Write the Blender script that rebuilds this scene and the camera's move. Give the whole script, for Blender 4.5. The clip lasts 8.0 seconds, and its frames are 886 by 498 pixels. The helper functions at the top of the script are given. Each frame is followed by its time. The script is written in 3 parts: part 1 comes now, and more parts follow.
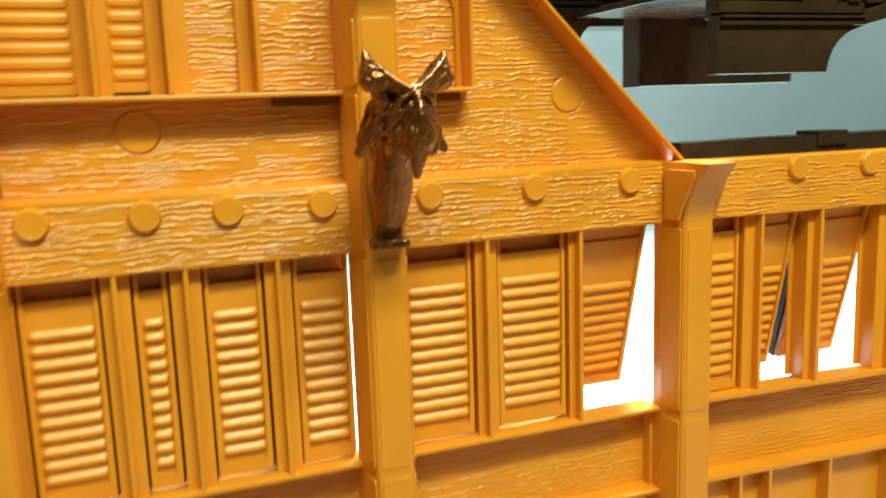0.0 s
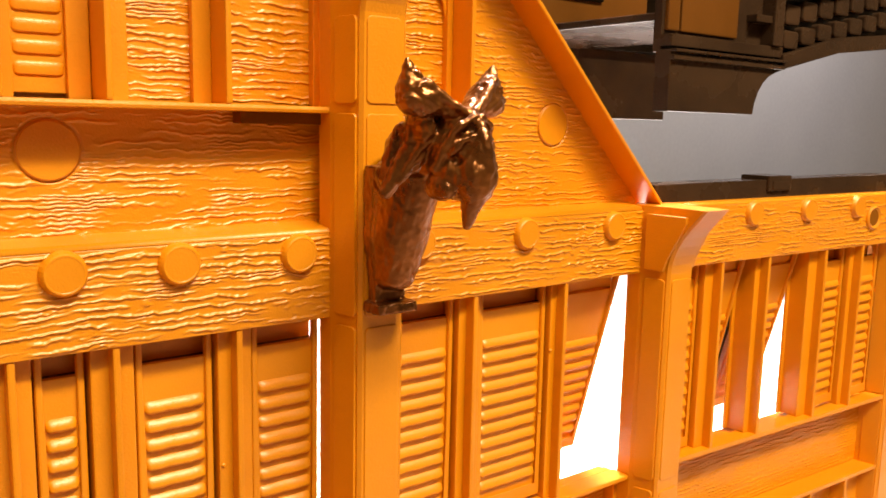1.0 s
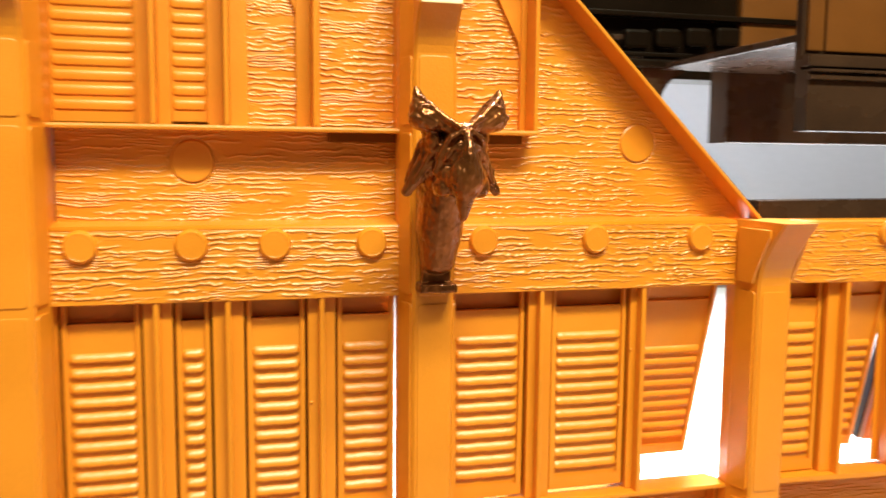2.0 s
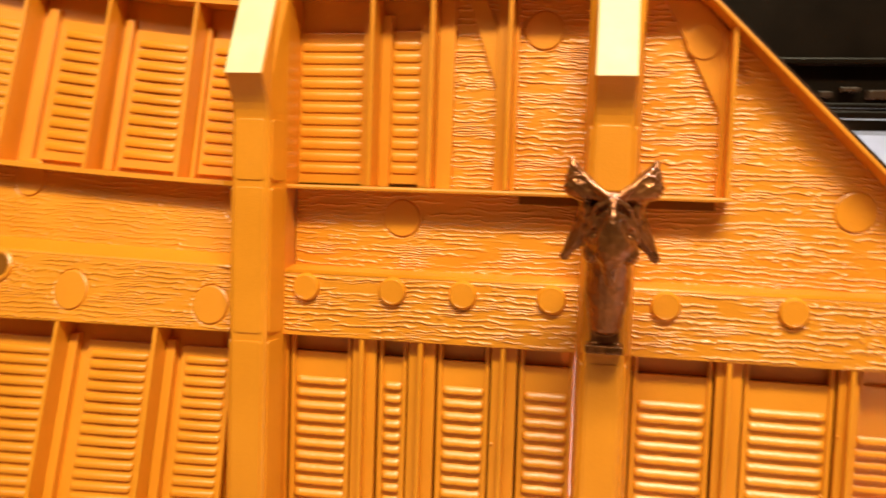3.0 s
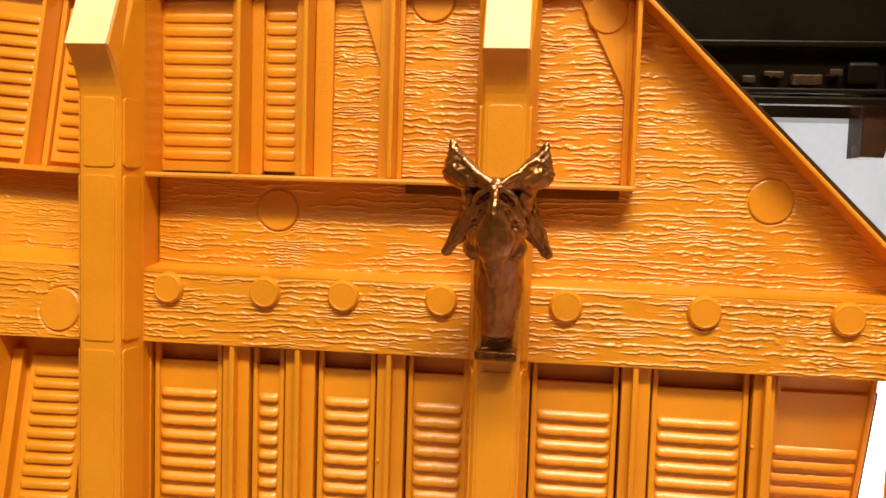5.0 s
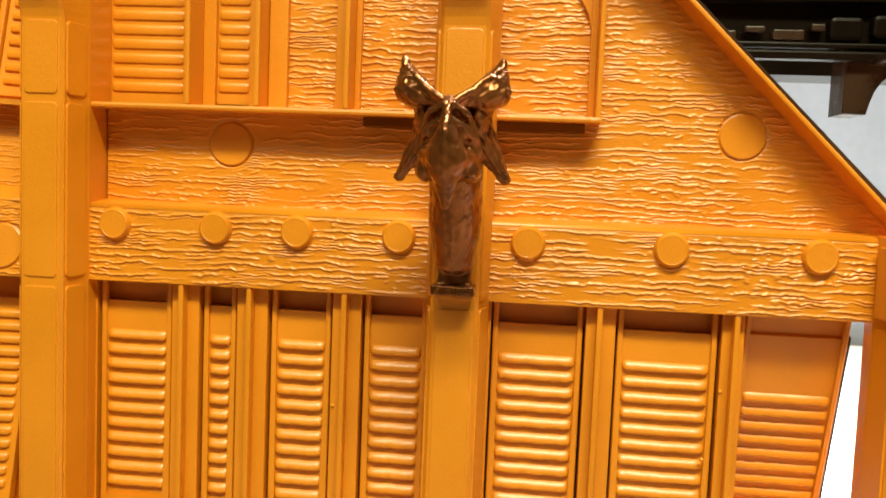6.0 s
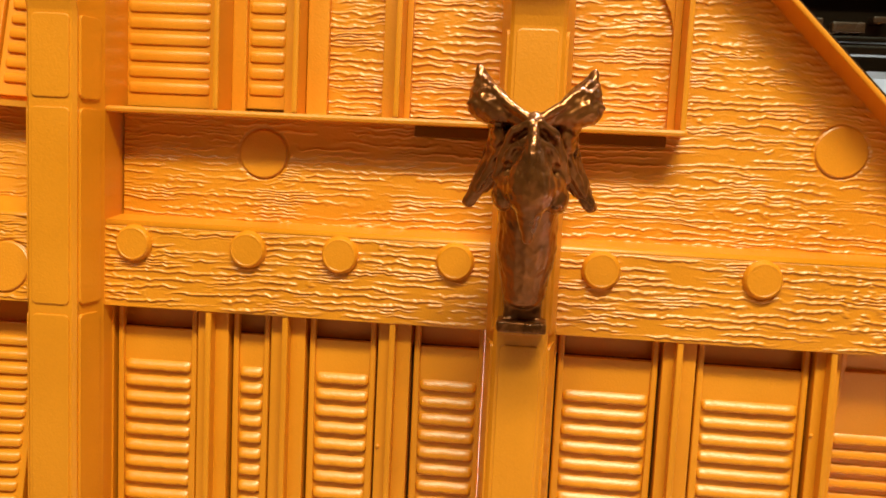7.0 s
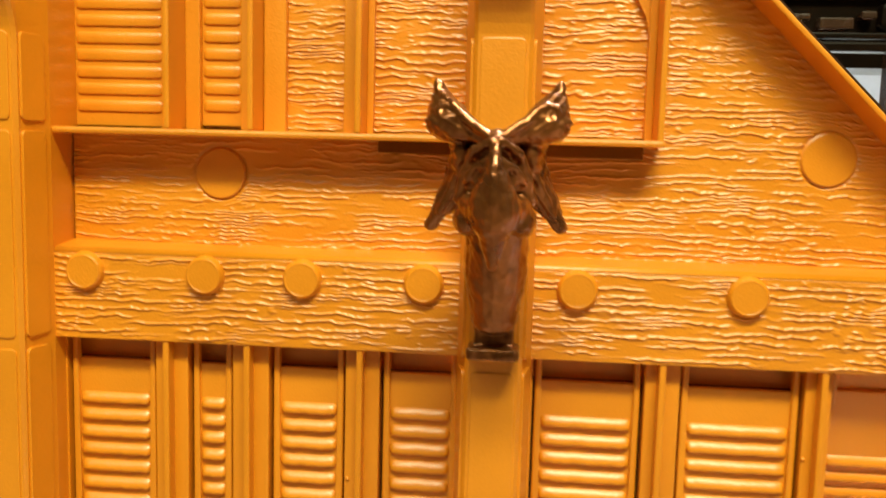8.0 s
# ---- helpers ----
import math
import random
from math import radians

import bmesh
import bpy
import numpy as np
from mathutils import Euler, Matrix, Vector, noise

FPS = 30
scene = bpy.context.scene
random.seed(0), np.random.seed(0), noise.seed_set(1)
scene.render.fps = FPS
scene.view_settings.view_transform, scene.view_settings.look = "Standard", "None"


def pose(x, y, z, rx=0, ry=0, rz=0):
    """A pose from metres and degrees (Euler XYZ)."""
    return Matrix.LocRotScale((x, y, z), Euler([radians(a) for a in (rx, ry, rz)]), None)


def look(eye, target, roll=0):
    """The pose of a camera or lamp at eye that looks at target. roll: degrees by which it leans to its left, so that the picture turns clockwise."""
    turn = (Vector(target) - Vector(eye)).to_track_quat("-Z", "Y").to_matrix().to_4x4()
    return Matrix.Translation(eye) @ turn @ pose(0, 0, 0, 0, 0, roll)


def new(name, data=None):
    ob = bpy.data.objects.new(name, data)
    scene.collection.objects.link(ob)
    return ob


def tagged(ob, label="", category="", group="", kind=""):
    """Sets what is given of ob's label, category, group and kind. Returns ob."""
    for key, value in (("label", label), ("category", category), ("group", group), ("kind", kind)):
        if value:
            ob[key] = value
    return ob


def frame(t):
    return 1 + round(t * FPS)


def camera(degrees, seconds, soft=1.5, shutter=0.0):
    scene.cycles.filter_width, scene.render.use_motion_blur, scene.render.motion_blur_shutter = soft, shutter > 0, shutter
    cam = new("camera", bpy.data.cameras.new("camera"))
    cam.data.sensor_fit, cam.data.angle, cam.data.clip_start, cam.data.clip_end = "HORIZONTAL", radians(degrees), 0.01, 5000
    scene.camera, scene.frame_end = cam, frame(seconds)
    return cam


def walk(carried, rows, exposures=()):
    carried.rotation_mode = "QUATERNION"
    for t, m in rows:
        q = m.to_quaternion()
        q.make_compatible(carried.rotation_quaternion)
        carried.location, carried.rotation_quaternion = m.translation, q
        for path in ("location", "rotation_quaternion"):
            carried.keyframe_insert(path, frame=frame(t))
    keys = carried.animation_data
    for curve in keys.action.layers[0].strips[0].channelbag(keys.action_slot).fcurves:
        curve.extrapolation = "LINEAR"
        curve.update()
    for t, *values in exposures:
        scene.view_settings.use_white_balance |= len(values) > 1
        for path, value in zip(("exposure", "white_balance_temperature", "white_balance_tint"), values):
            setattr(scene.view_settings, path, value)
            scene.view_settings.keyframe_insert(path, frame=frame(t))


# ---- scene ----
cam = camera(55.67, 8.0, 1.55, 0.4)
# seconds, place in metres, yaw, pitch and roll in degrees
ROWS = [
    (0.0, -0.00146, -0.17969, 0.19393, -20.76, -9.69, -2.01),
    (0.1, -0.00255, -0.17121, 0.19541, -22.67, -9.10, -3.06),
    (0.2, -0.00452, -0.15899, 0.19718, -25.08, -8.99, -3.09),
    (0.3, -0.00769, -0.15165, 0.19746, -27.04, -8.74, -1.82),
    (0.5, -0.01321, -0.14242, 0.19983, -32.15, -8.60, -1.56),
    (0.7, -0.01992, -0.13357, 0.19713, -35.36, -8.49, -0.24),
    (0.8, -0.02255, -0.12968, 0.19701, -35.76, -8.38, -0.15),
    (1.0, -0.02673, -0.12331, 0.19588, -37.91, -8.60, 1.20),
    (1.2, -0.02636, -0.11989, 0.19739, -38.04, -8.77, 1.30),
    (2.3, 0.03497, -0.19322, 0.19035, -3.74, -5.74, 0.72),
    (2.5, 0.04797, -0.19619, 0.19379, 1.40, -6.10, 1.39),
    (2.7, 0.04674, -0.20028, 0.19453, 5.86, -5.80, 2.14),
    (2.8, 0.04714, -0.19814, 0.19521, 7.25, -4.51, 0.91),
    (2.9, 0.04827, -0.19396, 0.19670, 8.47, -3.74, 0.60),
    (3.0, 0.04704, -0.18903, 0.19703, 9.99, -3.82, 1.89),
    (3.2, 0.04681, -0.18846, 0.20119, 12.67, -3.81, 3.51),
    (3.5, 0.05231, -0.18211, 0.20337, 11.62, -4.11, 3.05),
    (3.7, 0.05818, -0.17721, 0.20017, 10.34, -4.53, 2.86),
    (3.8, 0.06080, -0.17714, 0.19848, 10.33, -4.34, 2.76),
    (4.0, 0.06117, -0.17276, 0.19675, 9.41, -3.50, 2.24),
    (4.2, 0.05850, -0.17154, 0.19667, 8.66, -3.65, 1.92),
    (5.3, 0.05839, -0.16526, 0.19564, 6.28, -4.11, 1.84),
    (5.5, 0.05890, -0.16412, 0.19415, 6.18, -3.76, 1.91),
    (5.8, 0.06015, -0.16114, 0.18805, 6.24, -4.07, 2.28),
    (6.0, 0.06484, -0.16020, 0.18441, 6.15, -4.44, 2.35),
    (6.2, 0.05916, -0.16002, 0.18296, 5.88, -4.76, 3.14),
    (6.3, 0.05808, -0.16020, 0.18433, 6.57, -5.24, 3.29),
    (6.5, 0.05491, -0.15732, 0.18290, 5.95, -4.83, 3.04),
    (6.7, 0.05489, -0.15403, 0.18494, 6.02, -5.94, 2.50),
    (6.8, 0.05412, -0.15061, 0.18532, 6.22, -5.58, 2.76),
    (7.0, 0.04968, -0.14352, 0.19131, 5.18, -6.10, 2.76),
    (7.1, 0.04988, -0.14286, 0.19083, 5.57, -6.41, 2.63),
    (7.2, 0.05033, -0.14159, 0.18860, 5.74, -6.00, 2.30),
    (7.3, 0.05144, -0.13953, 0.19151, 5.88, -7.02, 1.80),
    (7.4, 0.05035, -0.13725, 0.19140, 5.07, -6.08, 1.62),
    (7.5, 0.05321, -0.13559, 0.19465, 5.61, -5.85, 1.48),
    (7.6, 0.05127, -0.13606, 0.19384, 5.05, -4.20, 2.12),
    (7.7, 0.05151, -0.13377, 0.19585, 5.26, -4.35, 1.81),
    (7.8, 0.05147, -0.13296, 0.19577, 5.17, -4.98, 1.53),
    (8.0, 0.05369, -0.13496, 0.19463, 4.99, -6.29, 1.56),
]
# seconds, stops, kelvin, tint
EXPOSURES = [
    (0.0, -0.49, 5200, -36),
    (0.5, -0.38, 5700, -15),
    (1.0, -0.28, 7400, 15),
    (1.2, -0.28, 7400, 15),
    (2.3, -0.13, 5800, 2),
    (2.5, -0.13, 5900, 2),
    (3.0, -0.37, 6500, 11),
    (3.5, -0.49, 6500, 5),
    (4.0, -0.5, 6500, 4),
    (5.5, -0.5, 6500, 2),
    (6.5, -0.46, 6200, -8),
    (7.0, -0.5, 6350, -3),
    (7.5, -0.41, 6800, 9),
    (8.0, -0.45, 6300, -6),
]
walk(cam, [(t, pose(x, y, z, 90 + pitch, 0, yaw) @ pose(0, 0, 0, 0, 0, roll)) for t, x, y, z, yaw, pitch, roll in ROWS], EXPOSURES)

# ---- light ----
world = bpy.data.worlds.new("world")
world.use_nodes = True
world.node_tree.nodes["Background"].inputs["Color"].default_value = (0.75, 0.8, 0.9, 1)
world.node_tree.nodes["Background"].inputs["Strength"].default_value = 0.15
scene.world = world


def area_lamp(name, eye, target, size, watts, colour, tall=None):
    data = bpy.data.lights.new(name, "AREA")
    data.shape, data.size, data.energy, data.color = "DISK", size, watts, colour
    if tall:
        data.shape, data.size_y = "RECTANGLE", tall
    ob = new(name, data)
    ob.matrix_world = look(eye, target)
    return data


area_lamp("lamp_over_table", (0.14, -0.43, 0.79), (0.055, 0.0, 0.17), 0.38, 12.6, (1.0, 0.90, 0.60), 0.07)
# unseen fill from the front left, added to lift the shaded parts
area_lamp("fill_lamp", (-0.42, -0.95, 1.22), (0.05, 0.0, 0.17), 0.4, 6.8, (1.0, 0.89, 0.60))
# two unseen lamps added to whiten the paper and brighten the back wall
shaded = area_lamp("fill_behind", (0.31, 0.27, 0.95), (0.31, 0.27, 0.0), 0.25, 14.0, (1.0, 0.96, 0.98))
shaded.spread = radians(60)
area_lamp("fill_beside", (1.45, 0.45, 0.85), (1.45, 0.50, 0.0), 0.25, 8.0, (1.0, 0.98, 0.95))


# ---- materials ----
def node_material(name):
    mat = bpy.data.materials.new(name)
    mat.use_nodes = True
    tree = mat.node_tree
    return mat, tree.nodes, tree.links, tree.nodes["Principled BSDF"]


def plastic(name, dark, light, rough, fine=2600.0, bump=0.10, patch=45.0, sheen=0.3):
    """Moulded plastic: blotches at two scales, a fine pebble in the gloss and the relief."""
    mat, nodes, links, shader = node_material(name)
    coord = nodes.new("ShaderNodeTexCoord")
    big = nodes.new("ShaderNodeTexNoise")
    big.inputs["Scale"].default_value, big.inputs["Detail"].default_value = patch, 6.0
    small = nodes.new("ShaderNodeTexNoise")
    small.inputs["Scale"].default_value, small.inputs["Detail"].default_value = fine, 3.0
    mixed = nodes.new("ShaderNodeMath")
    mixed.operation = "MULTIPLY_ADD"
    mixed.inputs[1].default_value = 0.35
    ramp = nodes.new("ShaderNodeValToRGB")
    ramp.color_ramp.elements[0].position, ramp.color_ramp.elements[0].color = 0.42, (*dark, 1)
    ramp.color_ramp.elements[1].position, ramp.color_ramp.elements[1].color = 0.85, (*light, 1)
    gloss = nodes.new("ShaderNodeMapRange")
    gloss.inputs["To Min"].default_value, gloss.inputs["To Max"].default_value = rough - 0.07, rough + 0.09
    relief = nodes.new("ShaderNodeBump")
    relief.inputs["Strength"].default_value, relief.inputs["Distance"].default_value = bump, 0.0003
    for tex in (big, small):
        links.new(coord.outputs["Object"], tex.inputs["Vector"])
    shader.inputs["Specular IOR Level"].default_value = sheen
    links.new(small.outputs["Fac"], mixed.inputs[0])
    links.new(big.outputs["Fac"], mixed.inputs[2])
    links.new(mixed.outputs[0], ramp.inputs["Fac"])
    links.new(ramp.outputs["Color"], shader.inputs["Base Color"])
    links.new(big.outputs["Fac"], gloss.inputs["Value"])
    links.new(gloss.outputs["Result"], shader.inputs["Roughness"])
    links.new(small.outputs["Fac"], relief.inputs["Height"])
    links.new(relief.outputs["Normal"], shader.inputs["Normal"])
    return mat


ORANGE = plastic("orange_plastic", (0.66, 0.226, 0.007), (0.76, 0.270, 0.010), 0.375, bump=0.22, sheen=0.72)
for socket, value in (("Coat Weight", 0.22), ("Coat Roughness", 0.30)):
    ORANGE.node_tree.nodes["Principled BSDF"].inputs[socket].default_value = value
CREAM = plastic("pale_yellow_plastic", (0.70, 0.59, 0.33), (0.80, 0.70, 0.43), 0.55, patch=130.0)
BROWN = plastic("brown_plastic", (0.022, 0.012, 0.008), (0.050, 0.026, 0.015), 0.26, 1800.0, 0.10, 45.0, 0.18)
COPPER = plastic("copper_brown_plastic", (0.105, 0.031, 0.007), (0.29, 0.098, 0.023), 0.28, 900.0, 0.25, 160.0, 0.5)
for socket, value in (("Metallic", 0.75), ("Coat Weight", 0.4), ("Coat Roughness", 0.14)):
    COPPER.node_tree.nodes["Principled BSDF"].inputs[socket].default_value = value
# brown for the ledge slot and the eyelet's inside, their shade put into colour
RECESS_BROWN = plastic("recess_brown_plastic", (0.17, 0.056, 0.006), (0.23, 0.080, 0.010), 0.6, sheen=0.05)
GALLERY = plastic("dark_gallery_plastic", (0.003, 0.0016, 0.0008), (0.008, 0.004, 0.0018), 0.32, sheen=0.12)
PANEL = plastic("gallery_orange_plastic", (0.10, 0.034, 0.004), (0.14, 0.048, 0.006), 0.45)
PAPER = plastic("white_table", (0.80, 0.80, 0.80), (0.86, 0.86, 0.85), 0.55, 300.0, 0.05, 6.0)
WOOD = plastic("table_wood", (0.24, 0.16, 0.095), (0.33, 0.23, 0.145), 0.45, 90.0, 0.2, 9.0)
PLASTER = plastic("grey_plaster", (0.345, 0.355, 0.42), (0.415, 0.425, 0.49), 0.8, 120.0, 0.2, 3.0)
DIM = plastic("beige_plaster", (0.64, 0.52, 0.37), (0.72, 0.59, 0.43), 0.8, 120.0, 0.2, 3.0)
FLOOR = plastic("grey_floor", (0.34, 0.28, 0.21), (0.42, 0.35, 0.27), 0.6, 60.0, 0.2, 4.0)


# ---- mesh helpers ----
def part(name, bm, material, parent, label="", smooth=False, at=None):
    """One mesh object under a thing or a part; at: its pose within the parent."""
    mesh = bpy.data.meshes.new(name)
    bmesh.ops.recalc_face_normals(bm, faces=bm.faces)
    bm.to_mesh(mesh)
    bm.free()
    return part_of(name, mesh, material, parent, label, smooth, at)


def part_of(name, mesh, material, parent, label="", smooth=False, at=None):
    if not mesh.materials:
        mesh.materials.append(material)
        if smooth:
            mesh.polygons.foreach_set("use_smooth", [True] * len(mesh.polygons))
    ob = new(name, mesh)
    if parent is not None:
        ob.parent = parent
    if at is not None:
        ob.matrix_basis = at
    return tagged(ob, label)


def add_box(bm, x0, x1, y0, y1, z0, z1, bevel=0.0):
    made = bmesh.ops.create_cube(bm, size=1.0)["verts"]
    bmesh.ops.transform(bm, verts=made, matrix=Matrix.Translation(((x0 + x1) / 2, (y0 + y1) / 2, (z0 + z1) / 2)) @ Matrix.Diagonal((x1 - x0, y1 - y0, z1 - z0, 1)))
    if bevel:
        edges = {e for v in made for e in v.link_edges}
        bmesh.ops.bevel(bm, geom=list(edges), offset=bevel, segments=2, affect="EDGES", profile=0.6)


def box(x0, x1, y0, y1, z0, z1, bevel=0.0):
    bm = bmesh.new()
    add_box(bm, x0, x1, y0, y1, z0, z1, bevel)
    return bm


def prism(outline, y0, y1, bevel=0.0):
    """A plate whose outline is given as (x, z) points, from y0 (front) to y1 (back)."""
    bm = bmesh.new()
    front = [bm.verts.new((x, y0, z)) for x, z in outline]
    back = [bm.verts.new((x, y1, z)) for x, z in outline]
    face = bm.faces.new(front)
    bm.faces.new(back[::-1])
    for a in range(len(outline)):
        b = (a + 1) % len(outline)
        bm.faces.new((front[b], front[a], back[a], back[b]))
    if bevel:
        bmesh.ops.bevel(bm, geom=list(face.edges), offset=bevel, segments=2, affect="EDGES", profile=0.6)
    return bm


def round_rect(x0, x1, z0, z1, r, steps=4):
    pts = []
    for cx, cz, start in ((x1 - r, z1 - r, 0), (x0 + r, z1 - r, 90), (x0 + r, z0 + r, 180), (x1 - r, z0 + r, 270)):
        for k in range(steps + 1):
            a = radians(start + 90 * k / steps)
            pts.append((cx + r * math.cos(a), cz + r * math.sin(a)))
    return pts


# ---- the hull's bent form ----
def bend(x, y, z):
    """The side is flat amidships, leans back aft of the first rib and swings out forward of the last."""
    if x < -0.034:
        s = -0.034 - x
        y += min(0.33, 0.205 + 1.75 * s) * (z - 0.170) * min(1.0, s / 0.004)
        z += max(0.0, z - 0.165) * (s + 9.0 * s * s)
    elif x > 0.135:
        y -= 0.06 * (x - 0.135)
    return x, y, z


def bent(bm):
    for v in bm.verts:
        v.co = bend(*v.co)
    return bm


def waves(x, z, seed):
    """Gradient noise over arrays of places in the plane, about -0.7 to 0.7."""
    rng = np.random.RandomState(seed)
    table, angle = rng.permutation(512), rng.rand(512) * 2 * np.pi
    ix, iz = np.floor(x).astype(int), np.floor(z).astype(int)
    fx, fz = x - ix, z - iz
    u, v = fx ** 3 * (fx * (6 * fx - 15) + 10), fz ** 3 * (fz * (6 * fz - 15) + 10)

    def corner(a, b):
        turn = angle[table[(ix + a + table[(iz + b) % 512]) % 512]]
        return np.cos(turn) * (fx - a) + np.sin(turn) * (fz - b)

    low = corner(0, 0) + u * (corner(1, 0) - corner(0, 0))
    high = corner(0, 1) + u * (corner(1, 1) - corner(0, 1))
    return low + v * (high - low)


def grain(x, z, seed):
    """Height, 0 to 1, of the cast wood grain: thin wavering ridges, a millimetre or so apart, that break off, fork and crumble."""
    rows = z / 0.00122 + 1.1 * waves(x * 20, z * 80, seed) + 0.55 * waves(x * 95, z * 300, seed + 1) + 0.34 * waves(x * 360, z * 520, seed + 9) + 0.26 * waves(x * 1000, z * 900, seed + 10)
    line = np.floor(rows)
    off = np.abs(rows - line - 0.5)
    wide = 0.20 + 0.14 * waves(x * 110, line * 7.31, seed + 3)
    broken = np.clip(0.72 + 2.8 * waves(x * 120 + line * 13.7, line * 3.13, seed + 2), 0.0, 1.0)
    a = np.clip(1.0 - off / wide, 0.0, 1.0) * broken
    # short spurs between the ridges
    spurs = np.clip(4.0 * waves(x * 85, z * 330, seed + 4) - 0.35, 0.0, 1.0)
    b = np.clip(1.0 - (0.5 - off) / 0.14, 0.0, 1.0) * spurs
    crumbs = np.clip(waves(x * 560, z * 1300, seed + 5) * 3.4 - 0.6, 0.0, 1.0) * np.clip(waves(x * 60, z * 150, seed + 6) * 3.0 + 0.35, 0.0, 1.0)
    h = np.maximum(a, 0.8 * b)
    return np.clip(np.maximum(h ** 0.8, 0.75 * crumbs), 0.0, 1.0)


BOSSES = [(0.0025, 0.1907, 0.0043), (0.1035, 0.1957, 0.0043), (0.0345, 0.2350, 0.0043), (0.0699, 0.2323, 0.0039),
          (-0.0802, 0.1696, 0.0044), (-0.0428, 0.1682, 0.0044), (-0.1020, 0.1945, 0.0045), (-0.0405, 0.1925, 0.0045)]


def grain_sheet(name, x0, x1, z0, z1, y, seed, depth=0.00035, thick=0.003, top=None, edge=0.0006, flush=(0, 0, 0, 0)):
    """A plank with cast grain: a fine relief in front, closed at the edges and behind. top(x) gives a sloping upper edge."""
    nx, nz = max(2, round((x1 - x0) / 0.00025)), max(2, round((z1 - z0) / 0.00011))
    x = np.repeat(np.linspace(x0, x1, nx + 1)[:, None], nz + 1, 1)
    high = np.array([max(top(v), z0 + 0.0002) if top else z1 for v in x[:, 0]])[:, None]
    z = z0 + (high - z0) * np.linspace(0, 1, nz + 1)[None, :]
    rim = np.clip(np.minimum(np.minimum(x - x0 + flush[0], x1 - x + flush[1]), np.minimum(z - z0 + flush[2], high - z + flush[3])) / edge, 0.0, 1.0)
    rise, fall = grain(x, z, seed), (z[:, 1:] - z[:, :-1]) / 0.00026
    for k in range(1, nz + 1):
        rise[:, k] = np.maximum(rise[:, k], rise[:, k - 1] - fall[:, k - 1])
    for bx, bz, r in BOSSES:
        rise *= np.clip((np.hypot(x - bx, z - bz) - r - 0.0001) / 0.0003, 0.0, 1.0)
    sunk = 0.0 * x
    for bx, bz, r in BOSSES:
        sunk += np.exp(-(((np.hypot(x - bx, z - bz) - r - 0.00022) / 0.00020) ** 2))
    ys = y + 0.00032 * sunk - depth * rise * rim - 0.00006 * waves(x * 160, z * 300, seed + 8) * rim
    verts = [bend(*p) for p in zip(x.ravel().tolist(), ys.ravel().tolist(), z.ravel().tolist())]
    n = nz + 1
    faces = [(i * n + k, (i + 1) * n + k, (i + 1) * n + k + 1, i * n + k + 1) for i in range(nx) for k in range(nz)]
    loop = [i * n for i in range(nx + 1)] + [nx * n + k for k in range(1, n)] + [i * n + nz for i in range(nx - 1, -1, -1)] + [k for k in range(nz - 1, 0, -1)]
    start, flat = len(verts), list(zip(x.ravel().tolist(), z.ravel().tolist()))
    verts += [bend(flat[v][0], y + thick, flat[v][1]) for v in loop]
    m = len(loop)
    faces += [(loop[a], start + a, start + (a + 1) % m, loop[(a + 1) % m]) for a in range(m)]
    # behind, strips from the lower edge to the upper one
    faces += [(start + i, start + nx + nz + (nx - i), start + nx + nz + (nx - i) - 1, start + i + 1) for i in range(nx)]
    mesh = bpy.data.meshes.new(name)
    mesh.from_pydata(verts, [], faces)
    mesh.materials.append(ORANGE)
    smooth = np.zeros(len(faces), bool)
    smooth[: nx * nz] = True
    mesh.polygons.foreach_set("use_smooth", smooth)
    ob = new(name, mesh)
    ob.parent, ob.matrix_basis = ship, HOME
    return ob


def stud(x, z, y, radius, height, parent, bendy=True):
    """A round peg head with a soft rim."""
    bm = bmesh.new()
    rings = ((radius * 1.13, 0.0), (radius * 1.07, 0.5 * height), (radius, 0.82 * height), (radius * 0.93, height), (radius * 0.86, height), (radius * 0.84, height * 0.97))
    circles = []
    for r, h in rings:
        circles.append([bm.verts.new((x + r * math.cos(2 * math.pi * k / 28), y - h, z + r * math.sin(2 * math.pi * k / 28))) for k in range(28)])
    for a, b in zip(circles, circles[1:]):
        for k in range(28):
            bm.faces.new((a[k], a[(k + 1) % 28], b[(k + 1) % 28], b[k]))
    bm.faces.new(circles[-1])
    bm.faces.new(circles[0][::-1])
    part("stud", bent(bm) if bendy else bm, ORANGE, parent)


def disc(x, z, y, radius, parent):
    """A flat round boss inside a thin groove."""
    bm = bmesh.new()
    circles = []
    for r, h in ((radius, 0.0006), (radius, -0.00020), (radius - 0.00018, -0.00030), (radius - 0.0008, -0.00030)):
        circles.append([bm.verts.new((x + r * math.cos(2 * math.pi * k / 40), y + h, z + r * math.sin(2 * math.pi * k / 40))) for k in range(40)])
    for a, b in zip(circles, circles[1:]):
        for k in range(40):
            bm.faces.new((a[k], a[(k + 1) % 40], b[(k + 1) % 40], b[k]))
    bm.faces.new(circles[-1])
    return part("boss", bent(bm), ORANGE, parent)


